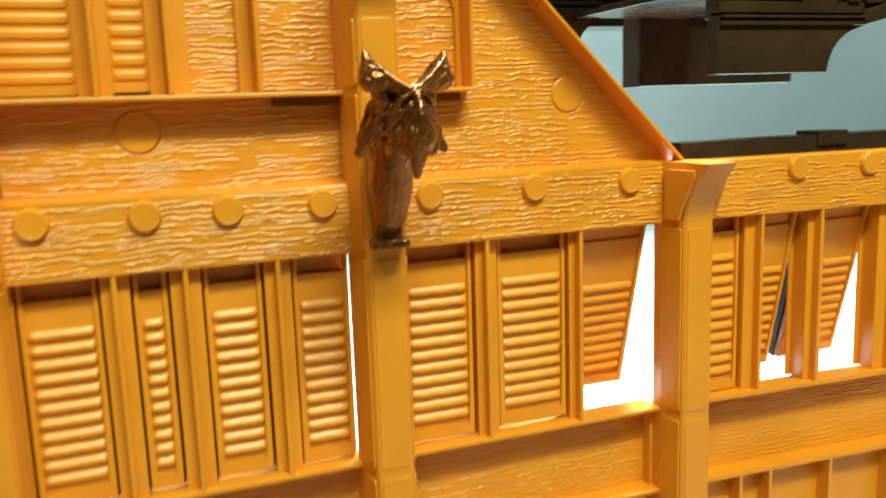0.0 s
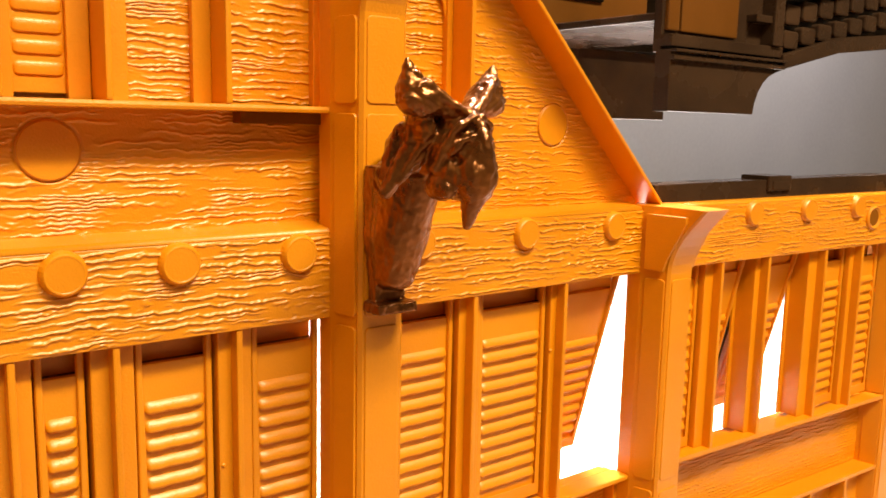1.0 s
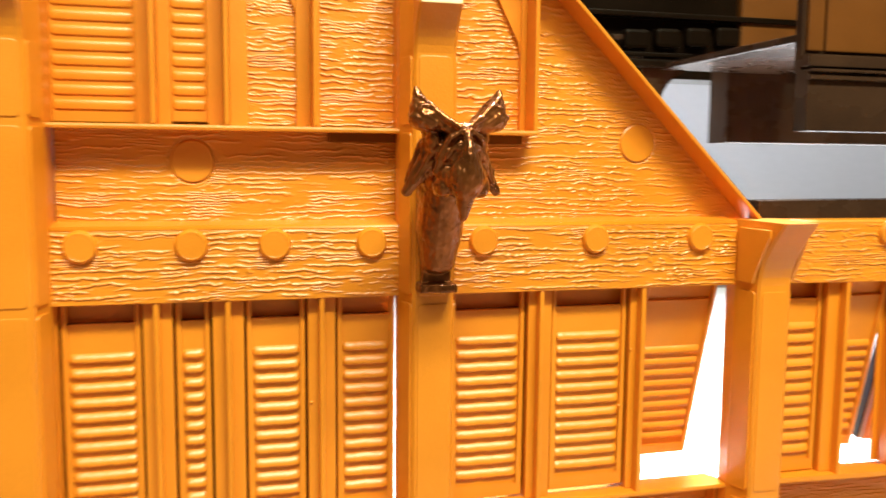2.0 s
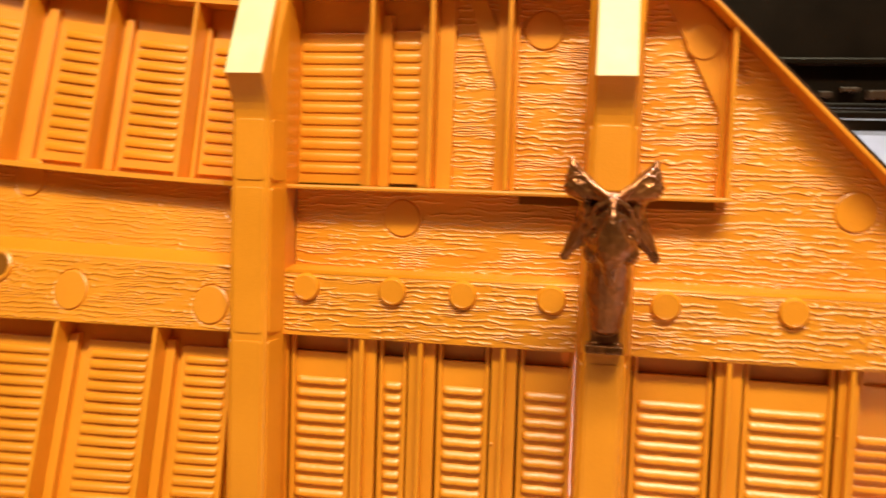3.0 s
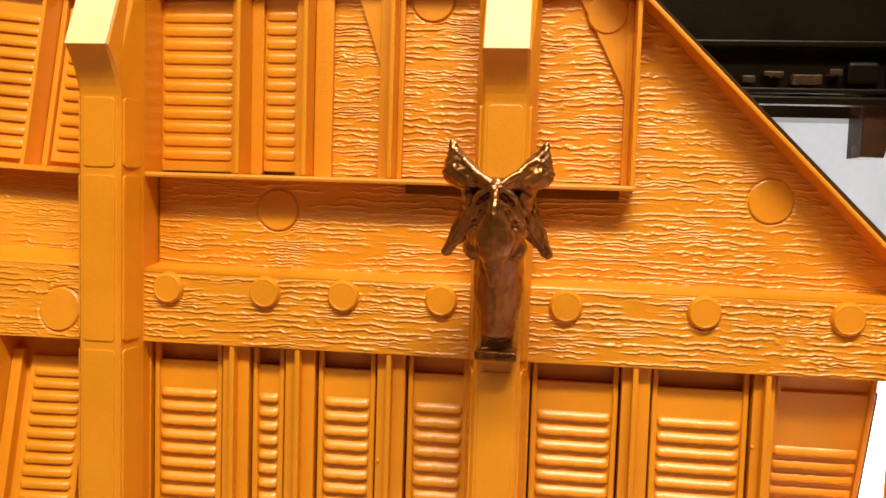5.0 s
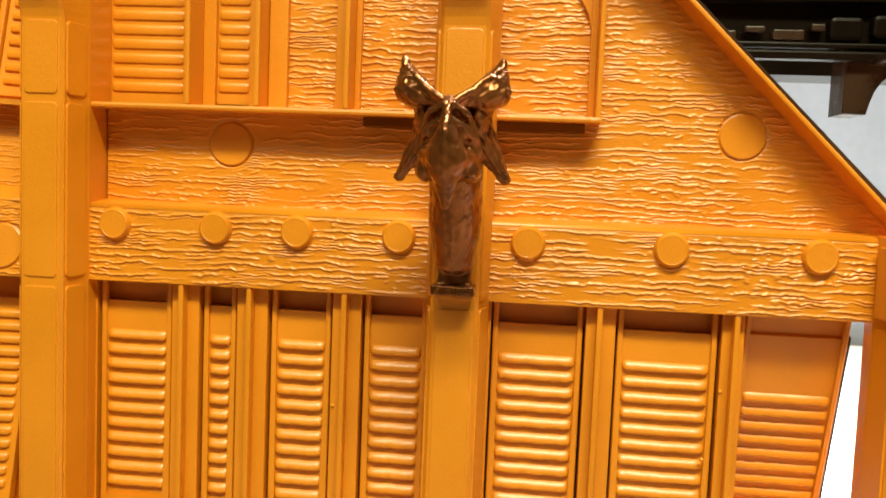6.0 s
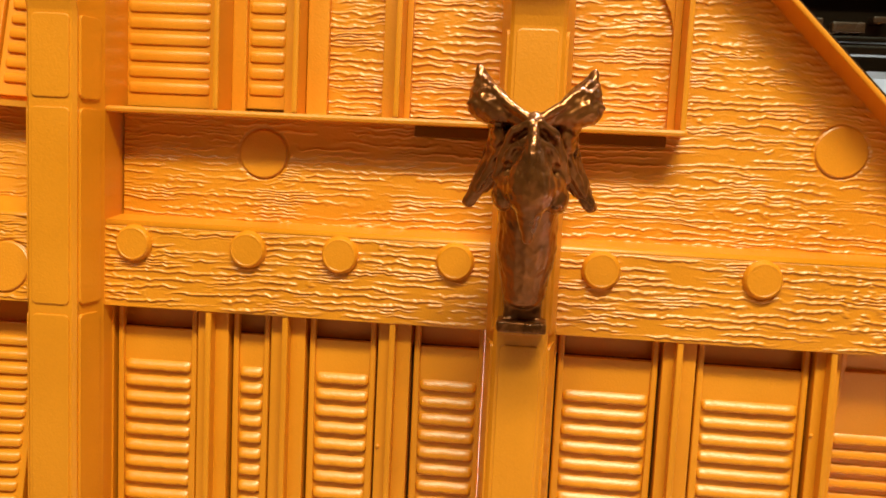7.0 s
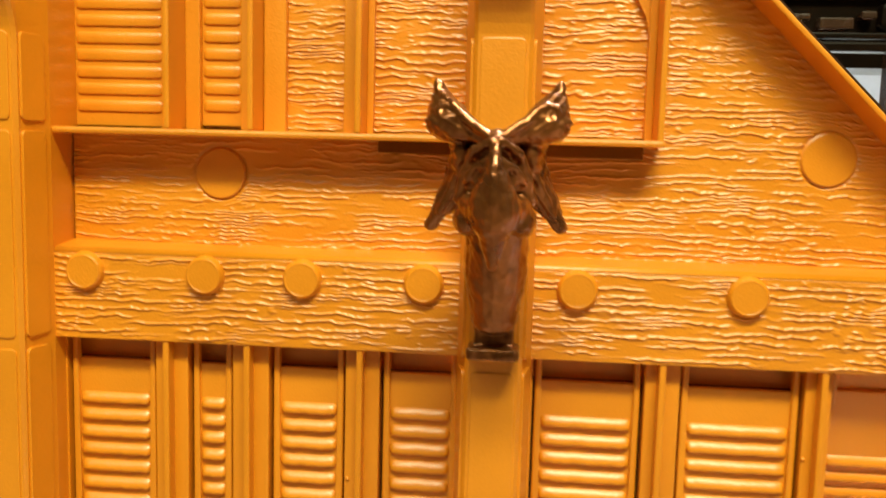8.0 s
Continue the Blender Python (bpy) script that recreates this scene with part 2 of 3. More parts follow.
def slat_mesh(width, high=0.0019, proud=0.0011, lapped=False):
    """One louvre slat, its back on y = 0, its middle at the origin: a rounded bar, or a lapped board with its lip below, that runs out at both ends."""
    outline = ((0.0, -0.52), (0.40, -0.50), (0.70, -0.34), (1.0, 0.10), (0.96, 0.30), (0.55, 0.48), (0.0, 0.54))
    if lapped:
        outline = ((0.0, -0.52), (0.80, -0.50), (1.0, -0.40), (1.0, 0.10), (0.90, 0.34), (0.45, 0.50), (0.0, 0.56))
    if lapped == "lid":
        outline = ((0.0, -0.50), (0.72, -0.52), (0.96, -0.40), (1.0, -0.20), (0.82, 0.10), (0.36, 0.40), (0.0, 0.54))
    bm = bmesh.new()
    w = width / 2
    sections = []
    rng = random.Random(round(width * 1e5))
    middle = max(2, round(width / 0.0011)) if lapped == "lid" else 1
    places = [(-w, 0.12), (-w + 0.0003, 0.72)] + [(-w + 0.0008 + (width - 0.0016) * k / middle, 1.0) for k in range(middle + 1)] + [(w - 0.0003, 0.72), (w, 0.12)]
    for x, s in places:
        # lid slats are cast unevenly along their length
        rough, lift = (rng.uniform(0.88, 1.06), rng.uniform(-0.05, 0.05)) if middle > 1 else (1.0, 0.0)
        ring = []
        for py, pz in outline:
            ring.append(bm.verts.new((x, -proud * py * s * rough, high * (pz + lift * py) * (0.45 + 0.55 * s))))
        sections.append(ring)
    for a, b in zip(sections, sections[1:]):
        for k in range(6):
            bm.faces.new((a[k], b[k], b[k + 1], a[k + 1]))
    bm.faces.new(sections[0])
    bm.faces.new(sections[-1][::-1])
    return bm


SLATS = {}


def slat(parent, width, place, high=0.0019, proud=0.0011, lapped=False):
    key = round(width, 4), high, proud, lapped
    if key not in SLATS:
        bm = slat_mesh(width, high, proud, lapped)
        mesh = bpy.data.meshes.new("slat")
        bmesh.ops.recalc_face_normals(bm, faces=bm.faces)
        bm.to_mesh(mesh)
        bm.free()
        SLATS[key] = mesh
    part_of("slat", SLATS[key], ORANGE, parent, "", True, Matrix.Translation(place))


# ---- the room ----
def setting(name, bm, material, label, category):
    return tagged(part(name, bm, material, None), label, category, kind="structure")


TABLE = 0.03
setting("floor", box(-2.0, 2.4, -2.2, 0.9, -0.80, -0.72), FLOOR, "plain grey floor of the room", "floor")
setting("wall_back", box(-2.0, 2.4, 0.80, 0.90, -0.72, 2.4), PLASTER, "plain light grey plastered wall behind the table", "wall")
setting("wall_front", box(-2.0, 2.4, -2.2, -2.1, -0.72, 2.4), DIM, "plain warm beige plastered wall", "wall")
setting("wall_left", box(-2.0, -1.9, -2.1, 0.80, -0.72, 2.4), DIM, "plain warm beige plastered wall", "wall")
setting("wall_right", box(2.3, 2.4, -2.1, 0.80, -0.72, 2.4), DIM, "plain warm beige plastered wall", "wall")
setting("ceiling", box(-2.0, 2.4, -2.2, 0.9, 2.4, 2.5), DIM, "plain warm beige ceiling of the room", "ceiling")

table = tagged(new("table"), "wide brown wooden table under the toy ship", "table")
table.location = (0.2, 0.09, -0.72)
part("tabletop", box(-0.9, 0.9, -0.7, 0.7, 0.719, 0.7488, 0.004), WOOD, table)
for lx in (-0.82, 0.82):
    for ly in (-0.62, 0.62):
        part("leg", box(lx - 0.03, lx + 0.03, ly - 0.03, ly + 0.03, 0.0, 0.719, 0.003), WOOD, table)
tagged(part("paper_sheet", box(-0.66, 1.06, -0.016, 0.77, TABLE - 0.0012, TABLE), PAPER, None), "large sheet of white paper lying on the table", "paper")

# ---- the toy ship's side ----
ship = tagged(new("toy_ship"), "orange plastic side of a toy ship with ribs and gun ports", "toy ship")
BASE = Vector((0.05, 0.004, TABLE))
ship.location = BASE
HOME = Matrix.Translation(-BASE)


def hull(name, bm, label="", material=None, smooth=False, parent=None):
    if parent is not None:
        return part(name, bm, material or ORANGE, parent, label, smooth)
    return part(name, bm, material or ORANGE, ship, label, smooth, HOME)


DIAG_A, DIAG_B = (0.0677, 0.2425), (0.1327, 0.1780)


def slope_top(x):
    if x <= DIAG_A[0]:
        return DIAG_A[1]
    return DIAG_A[1] + (DIAG_B[1] - DIAG_A[1]) * (x - DIAG_A[0]) / (DIAG_B[0] - DIAG_A[0])


WALL, BACK = 0.0065, 0.0095          # depth of the plain wall and of the recessed bays
BEAM_LOW, BEAM_TOP, LEDGE, TOP, SILL, BAND = 0.1622, 0.1774, 0.1980, 0.2425, 0.1127, 0.0893

# planks of the wall
wall_mid = grain_sheet("plank", -0.0240, DIAG_B[0], BEAM_TOP - 0.001, LEDGE, WALL, 101, depth=0.00028, top=lambda x: min(LEDGE, slope_top(x)), edge=0.0001, flush=(0, 0, 0, 1))
grain_sheet("plank", 0.0760, 0.1124, LEDGE, TOP, WALL, 101, depth=0.00028, top=slope_top, edge=0.0001, flush=(0, 0, 1, 0))
wall_aft = grain_sheet("plank", -0.150, -0.0345, BEAM_TOP - 0.001, LEDGE, WALL, 140, depth=0.00027)
beam_aft = grain_sheet("beam", -0.150, -0.0345, BEAM_LOW, BEAM_TOP - 0.0002, 0.0, 160, thick=0.009)
beam = grain_sheet("beam", -0.0245, 0.1275, BEAM_LOW, BEAM_TOP - 0.0006, 0.0, 120, thick=0.009)
beam_fore = grain_sheet("beam", 0.1375, 0.2440, BEAM_LOW, BEAM_TOP - 0.0006, 0.0, 130, thick=0.008)
band = grain_sheet("plank", -0.0245, 0.1275, BAND, SILL - 0.001, WALL, 180, depth=0.00025)
grain_sheet("plank", -0.150, -0.0345, BAND, SILL - 0.001, WALL, 190, depth=0.00025)
grain_sheet("plank", 0.1375, 0.2440, BAND, SILL - 0.001, WALL, 200, depth=0.00025)


def strip(x0, x1, y0, y1, z0, z1, bevel=0.0004, pieces=1, name="ledge"):
    """A straight moulding, cut into lengths so that it follows the bend."""
    bm = bmesh.new()
    add_box(bm, x0, x1, y0, y1, z0, z1)
    if pieces > 1:
        cuts = [e for e in bm.edges if abs(e.verts[0].co.x - e.verts[1].co.x) > 1e-6]
        bmesh.ops.subdivide_edges(bm, edges=cuts, cuts=pieces - 1)
    elif bevel:
        bmesh.ops.bevel(bm, geom=list(bm.edges), offset=bevel, segments=2, affect="EDGES", profile=0.6)
    return hull(name, bent(bm))


for x0, x1, n, z in ((-0.150, -0.0345, 14, BEAM_TOP - 0.0002), (-0.0245, 0.1275, 1, BEAM_TOP - 0.0006), (0.1375, 0.2440, 8, BEAM_TOP - 0.0006)):
    bm = bmesh.new()
    rise = 0.0016 if x0 > -0.1 else 0.0030
    lip = [(0.0010 * (1 - math.cos(radians(a))), 0.0010 * math.sin(radians(a))) for a in (0, 14, 28, 42, 56, 72)]
    lip += [(WALL + 0.0002, rise), (0.0088, rise), (0.0088, 0.0)]
    ends = [[bm.verts.new((x0 + (x1 - x0) * k / n, y, z + dz)) for y, dz in lip] for k in range(n + 1)]
    for a, b in zip(ends, ends[1:]):
        for k in range(len(lip)):
            face = bm.faces.new((a[k], b[k], b[(k + 1) % len(lip)], a[(k + 1) % len(lip)]))
            face.smooth = k < 5
    bm.faces.new(ends[0])
    bm.faces.new(ends[-1][::-1])
    hull("chamfer", bent(bm))
strip(-0.0245, 0.0765, 0.0, BACK + 0.002, LEDGE - 0.0011, LEDGE, 0.0005)
strip(-0.150, -0.0345, 0.0, BACK + 0.004, LEDGE - 0.0011, LEDGE, pieces=14)
for x0, x1, n in ((-0.0245, 0.1275, 1), (-0.150, -0.0345, 14), (0.1375, 0.2440, 8)):
    strip(x0, x1, 0.0, 0.0085 if x0 < -0.1 else 0.0050, SILL - 0.0012, SILL, pieces=n, name="sill")
    strip(x0, x1, 0.0, 0.0085, BAND - 0.0012, BAND, pieces=n)
# top rail and the sloping rim
strip(-0.0265, DIAG_A[0], 0.0, BACK + 0.003, TOP - 0.0002, TOP + 0.0010, name="rail")
strip(-0.150, -0.0345, 0.0, BACK + 0.004, TOP - 0.0002, TOP + 0.0010, pieces=14, name="rail")
hull("rim", prism([(DIAG_A[0], DIAG_A[1]), (DIAG_B[0] - 0.0001, DIAG_B[1] - 0.0002), (DIAG_B[0] + 0.0006, DIAG_B[1] + 0.0003), (DIAG_A[0] + 0.0003, DIAG_A[1] + 0.0010)], -0.0009, 0.0092, 0.0003))

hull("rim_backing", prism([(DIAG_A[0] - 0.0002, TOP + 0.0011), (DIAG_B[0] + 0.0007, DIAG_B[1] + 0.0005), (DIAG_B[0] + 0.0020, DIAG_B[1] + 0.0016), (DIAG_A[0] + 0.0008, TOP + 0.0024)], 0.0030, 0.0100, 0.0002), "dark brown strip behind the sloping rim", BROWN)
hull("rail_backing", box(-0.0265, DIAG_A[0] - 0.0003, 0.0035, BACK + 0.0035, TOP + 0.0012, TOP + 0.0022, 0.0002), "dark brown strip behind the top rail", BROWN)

# recessed upper bays amidships
FINS_UP = (-0.0045, 0.0096, 0.0274, 0.0757)


def fin(x, z0, z1, y1, t=0.0010, pieces=1):
    bm = box(x - t / 2, x + t / 2, 0.00015, y1, z0, z1, 0.00034 if pieces == 1 else 0.0)
    if pieces > 1:
        cuts = [e for e in bm.edges if abs(e.verts[0].co.z - e.verts[1].co.z) > 1e-6]
        bmesh.ops.subdivide_edges(bm, edges=cuts, cuts=pieces - 1)
    return hull("fin", bent(bm))


for x in FINS_UP[:3]:
    fin(x, LEDGE, TOP, BACK)
fin(FINS_UP[3], LEDGE - 0.0004, slope_top(0.0757), BACK)
hull("back_panel", box(-0.0262, 0.0096, BACK, BACK + 0.002, LEDGE, TOP))
for x0, x1, seed in ((0.0096, 0.0274, 210), (0.0274, 0.0470, 220), (0.0545, 0.0757, 230)):
    grain_sheet("plank", x0, x1, LEDGE, TOP, BACK - 0.002, seed, depth=0.00032, thick=0.004, top=slope_top)


def louvres(x0, x1, z0, z1, count, y, bendy=False, stile=0.0016):
    """A fixed louvre panel: flat stiles beside it and a ladder of slats."""
    panel = hull("louvre_panel", bent(box(x0, x1, y - 0.0007, y + 0.0012, z0, z1, 0.0002)) if bendy else box(x0, x1, y - 0.0007, y + 0.0012, z0, z1, 0.0002))
    pitch = (z1 - z0 - 0.004) / count
    for k in range(count):
        z = z0 + 0.002 + pitch * (k + 0.5)
        if bendy:
            bm = slat_mesh(x1 - x0 - 0.0022, pitch * 0.60, 0.00068, True)
            bmesh.ops.translate(bm, verts=bm.verts, vec=((x0 + x1) / 2, y - 0.0006, z))
            part("slat", bent(bm), ORANGE, panel, "", True)
        else:
            slat(panel, x1 - x0 - 0.0004, ((x0 + x1) / 2, y - 0.0006, z), round(pitch * 0.66, 5), 0.00042, True)
    return panel


louvres(-0.0243, -0.0082, LEDGE + 0.0004, 0.2346, 11, BACK - 0.0006)
louvres(-0.0014, 0.0058, LEDGE + 0.0008, 0.2351, 11, BACK - 0.0006)
for x0, x1 in ((-0.0082, -0.0050), (-0.0040, -0.0014), (0.0058, 0.0090)):
    hull("stile", box(x0, x1, BACK - 0.0024, BACK + 0.001, LEDGE, 0.2385, 0.0002))
for x0, x1 in ((0.0102, 0.0140), (0.0239, 0.0269), (0.0279, 0.0290), (0.0450, 0.0468), (0.0739, 0.0752)):
    hull("stile", box(x0, x1, BACK - 0.0036, BACK + 0.001, LEDGE, 0.2345 if x0 > 0.07 else 0.2418, 0.0002))
hull("brace", prism([(0.0168, 0.2418), (0.0212, 0.2418), (0.0268, 0.2285), (0.0268, 0.2130), (0.0247, 0.2195)], BACK - 0.0030, BACK, 0.0002))
hull("brace", prism([(0.0610, 0.2418), (0.0690, 0.2410), (0.0751, 0.2345), (0.0751, 0.2080), (0.0735, 0.2180)], BACK - 0.0030, BACK, 0.0002))

# recessed upper bays aft, deeper and leaning back
AFT_BACK = 0.0085
bm = box(-0.1500, -0.0350, AFT_BACK, AFT_BACK + 0.002, LEDGE - 0.001, TOP)
bmesh.ops.subdivide_edges(bm, edges=[e for e in bm.edges if abs(e.verts[0].co.x - e.verts[1].co.x) > 1e-6], cuts=15)
hull("back_panel", bent(bm))
AFT_UP = (-0.1360, -0.1090, -0.0826, -0.0563)
for x in AFT_UP:
    fin(x, LEDGE, TOP, AFT_BACK, pieces=4)
for x0, x1 in ((-0.1290, -0.1105), (-0.1010, -0.0842), (-0.0772, -0.0600), (-0.0540, -0.0385)):
    louvres(x0, x1, LEDGE + 0.0010, 0.2345, 11, AFT_BACK - 0.0006, True)
for x0, x1 in ((-0.1330, -0.1292), (-0.1060, -0.1030), (-0.0808, -0.0784), (-0.0556, -0.0543)):
    hull("stile", bent(box(x0, x1, AFT_BACK - 0.0022, AFT_BACK + 0.001, LEDGE, 0.2370, 0.0002)))

# ---- gun ports ----
PORT_BACK = 0.0085


def port_stile(x, x0, x1, bendy=True):
    """The post between two ports: a flat board with a thin fin down its front."""
    hull("stile", bent(box(x0, x1, 0.0026, PORT_BACK, SILL, BEAM_LOW, 0.0003)))
    # added behind the stile to block the bright paper in the gaps
    hull("lip", bent(box(x0 - 0.0013, x1 + 0.0013, 0.0078, PORT_BACK - 0.0001, SILL, BEAM_LOW)))
    fin(x, SILL - 0.0006, BEAM_LOW, 0.0030, 0.0011)


def lid(x0, x1, swing=0.0, count=11, blank=0.0100, y=0.0036, edge=0.0011, drop=0.0010):
    """A port lid hinged along its top: a plate with a raised border and a ladder of slats."""
    x0, x1 = x0 + 0.0003, x1 - 0.0003
    w, h = x1 - x0, BEAM_LOW - SILL - drop
    xm = (x0 + x1) / 2
    hinge = Vector(bend(xm, y, BEAM_LOW)) - BASE
    plate = part("port_lid", box(-w / 2, w / 2, 0.0008, 0.0022, -h, -0.0046, 0.0002), ORANGE, ship, "", False, Matrix.Translation(hinge) @ pose(0, 0, 0, swing, 0, 0))
    u = w / 2
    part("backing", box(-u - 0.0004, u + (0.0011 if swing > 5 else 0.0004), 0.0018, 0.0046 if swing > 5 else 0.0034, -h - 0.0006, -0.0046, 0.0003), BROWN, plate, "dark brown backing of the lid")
    part("border", prism([(-u, 0.0), (-u, -h), (u, -h), (u, 0.0), (u - edge, 0.0), (u - edge, -h + 0.0026), (-u + edge, -h + 0.0026), (-u + edge, 0.0)], 0.0, 0.0012, 0.0004), ORANGE, plate)
    part("header", box(-u, u, 0.0018 if swing > 5 else 0.0034, 0.0022 if swing > 5 else 0.0047, -0.0046 if swing > 5 else -0.0085, 0.0), ORANGE, plate)
    tall = h - blank - 0.0042
    for k in range(count):
        slat(plate, w - 2 * edge - 0.0002, (0, 0.0009, -blank - tall * (k + 0.5) / count), round(0.60 * tall / count, 5), 0.0010, "lid")
    return plate


for x, x0, x1 in ((-0.0050, -0.0078, -0.0020), (0.0091, 0.0059, 0.0123), (0.0284, 0.0256, 0.0315), (0.0781, 0.0757, 0.0814), (0.1035, 0.1013, 0.1055),
                  (0.1588, 0.1550, 0.1612), (0.1784, 0.1758, 0.1815), (0.2050, 0.2005, 0.2072), (0.2240, 0.2215, 0.2262)):
    port_stile(x, x0, x1)
# more added strips that keep the white paper out of the gaps
hull("lip", box(-0.0262, -0.0222, 0.0078, PORT_BACK - 0.0001, SILL, BEAM_LOW))
# coloured brown so that light leaking through this gap leaves it dark
hull("lip", box(0.0430, 0.0451, 0.0078, PORT_BACK - 0.0001, SILL, BEAM_LOW), "added dark brown strip that keeps the gap beside the lid dark", BROWN)
hull("lip", box(0.0545, 0.0580, 0.0078, PORT_BACK - 0.0001, SILL, BEAM_LOW))
for x0, x1 in ((-0.0247, -0.0240), (0.0560, 0.0573)):
    hull("stile", box(x0, x1, 0.0030, PORT_BACK, SILL, BEAM_LOW))
lid(-0.0238, -0.0080)
lid(-0.0018, 0.0057)
lid(0.0125, 0.0254)
lid(0.0317, 0.0450, 0.4, drop=0.0004)
lid(0.0574, 0.0755, 0.4, drop=0.0004)
lid(0.0816, 0.1011)
lid(0.1057, 0.1255, 15.0, 9, 0.0165)
lid(0.1405, 0.1548, 0.0, 11, 0.0100, drop=0.0002)
lid(0.1616, 0.1740, 12.5, 9, 0.0165)
lid(0.1785, 0.2003, 14.5, 9, 0.0165, y=0.0045)
lid(0.2074, 0.2213)
lid(0.2264, 0.2400)
for x, z in ((0.0262, 0.1390), (0.0990, 0.1335), (0.1016, 0.1470)):
    bm = bmesh.new()
    bmesh.ops.create_icosphere(bm, subdivisions=2, radius=0.0004, matrix=Matrix.Translation((x, 0.0026, z)))
    hull("pip", bm, smooth=True)
# aft ports: fixed, deep set, leaning with the side
AFT_PORT = 0.0080
bm = box(-0.150, -0.0350, AFT_PORT, AFT_PORT + 0.002, SILL, BEAM_LOW + 0.001)
bmesh.ops.subdivide_edges(bm, edges=[e for e in bm.edges if abs(e.verts[0].co.x - e.verts[1].co.x) > 1e-6], cuts=15)
hull("back_panel", bent(bm))
for x in (-0.1360, -0.1090, -0.0826, -0.0563):
    fin(x, SILL - 0.0006, BEAM_LOW, AFT_PORT, pieces=4)
    hull("stile", bent(box(x + 0.0006, x + 0.0030, AFT_PORT - 0.0024, AFT_PORT + 0.001, SILL, 0.1585, 0.0002)))
for x0, x1 in ((-0.1300, -0.1110), (-0.1030, -0.0845), (-0.0770, -0.0595), (-0.0518, -0.0385)):
    louvres(x0, x1, SILL + 0.004, 0.1570, 14, AFT_PORT - 0.0006, True)

# lower tier under the band
for x0, x1, n in ((-0.150, -0.0345, 14), (-0.0245, 0.1275, 1), (0.1375, 0.2440, 8)):
    strip(x0, x1, 0.0048, 0.0075, TABLE, BAND - 0.0012, 0.0, n, "back_panel")
for x in (-0.1360, -0.1090, -0.0826, -0.0563, -0.0050, 0.0091, 0.0284, 0.0781, 0.1035, 0.1540, 0.1640, 0.1850, 0.2079, 0.2268):
    fin(x, TABLE, BAND - 0.0008, 0.0060, 0.0011)

# ---- pegs and bosses ----
for x in (-0.0187, 0.0022, 0.0187, 0.0389, 0.0638, 0.0905, 0.1172):
    stud(x, 0.1738, 0.0001, 0.0030, 0.0014, beam)
for x in (0.1690, 0.1930, 0.2175):
    stud(x, 0.1742, 0.0001, 0.0030, 0.0014, beam_fore)
for (x, z, r), y, owner in zip(BOSSES, (WALL, WALL, BACK - 0.002, BACK - 0.0030, 0.0, 0.0, WALL, WALL), (wall_mid, wall_mid, ship, ship, beam_aft, beam_aft, wall_aft, wall_aft)):
    ob = disc(x, z, y, r, owner)
    if owner is ship:
        ob.matrix_basis = HOME


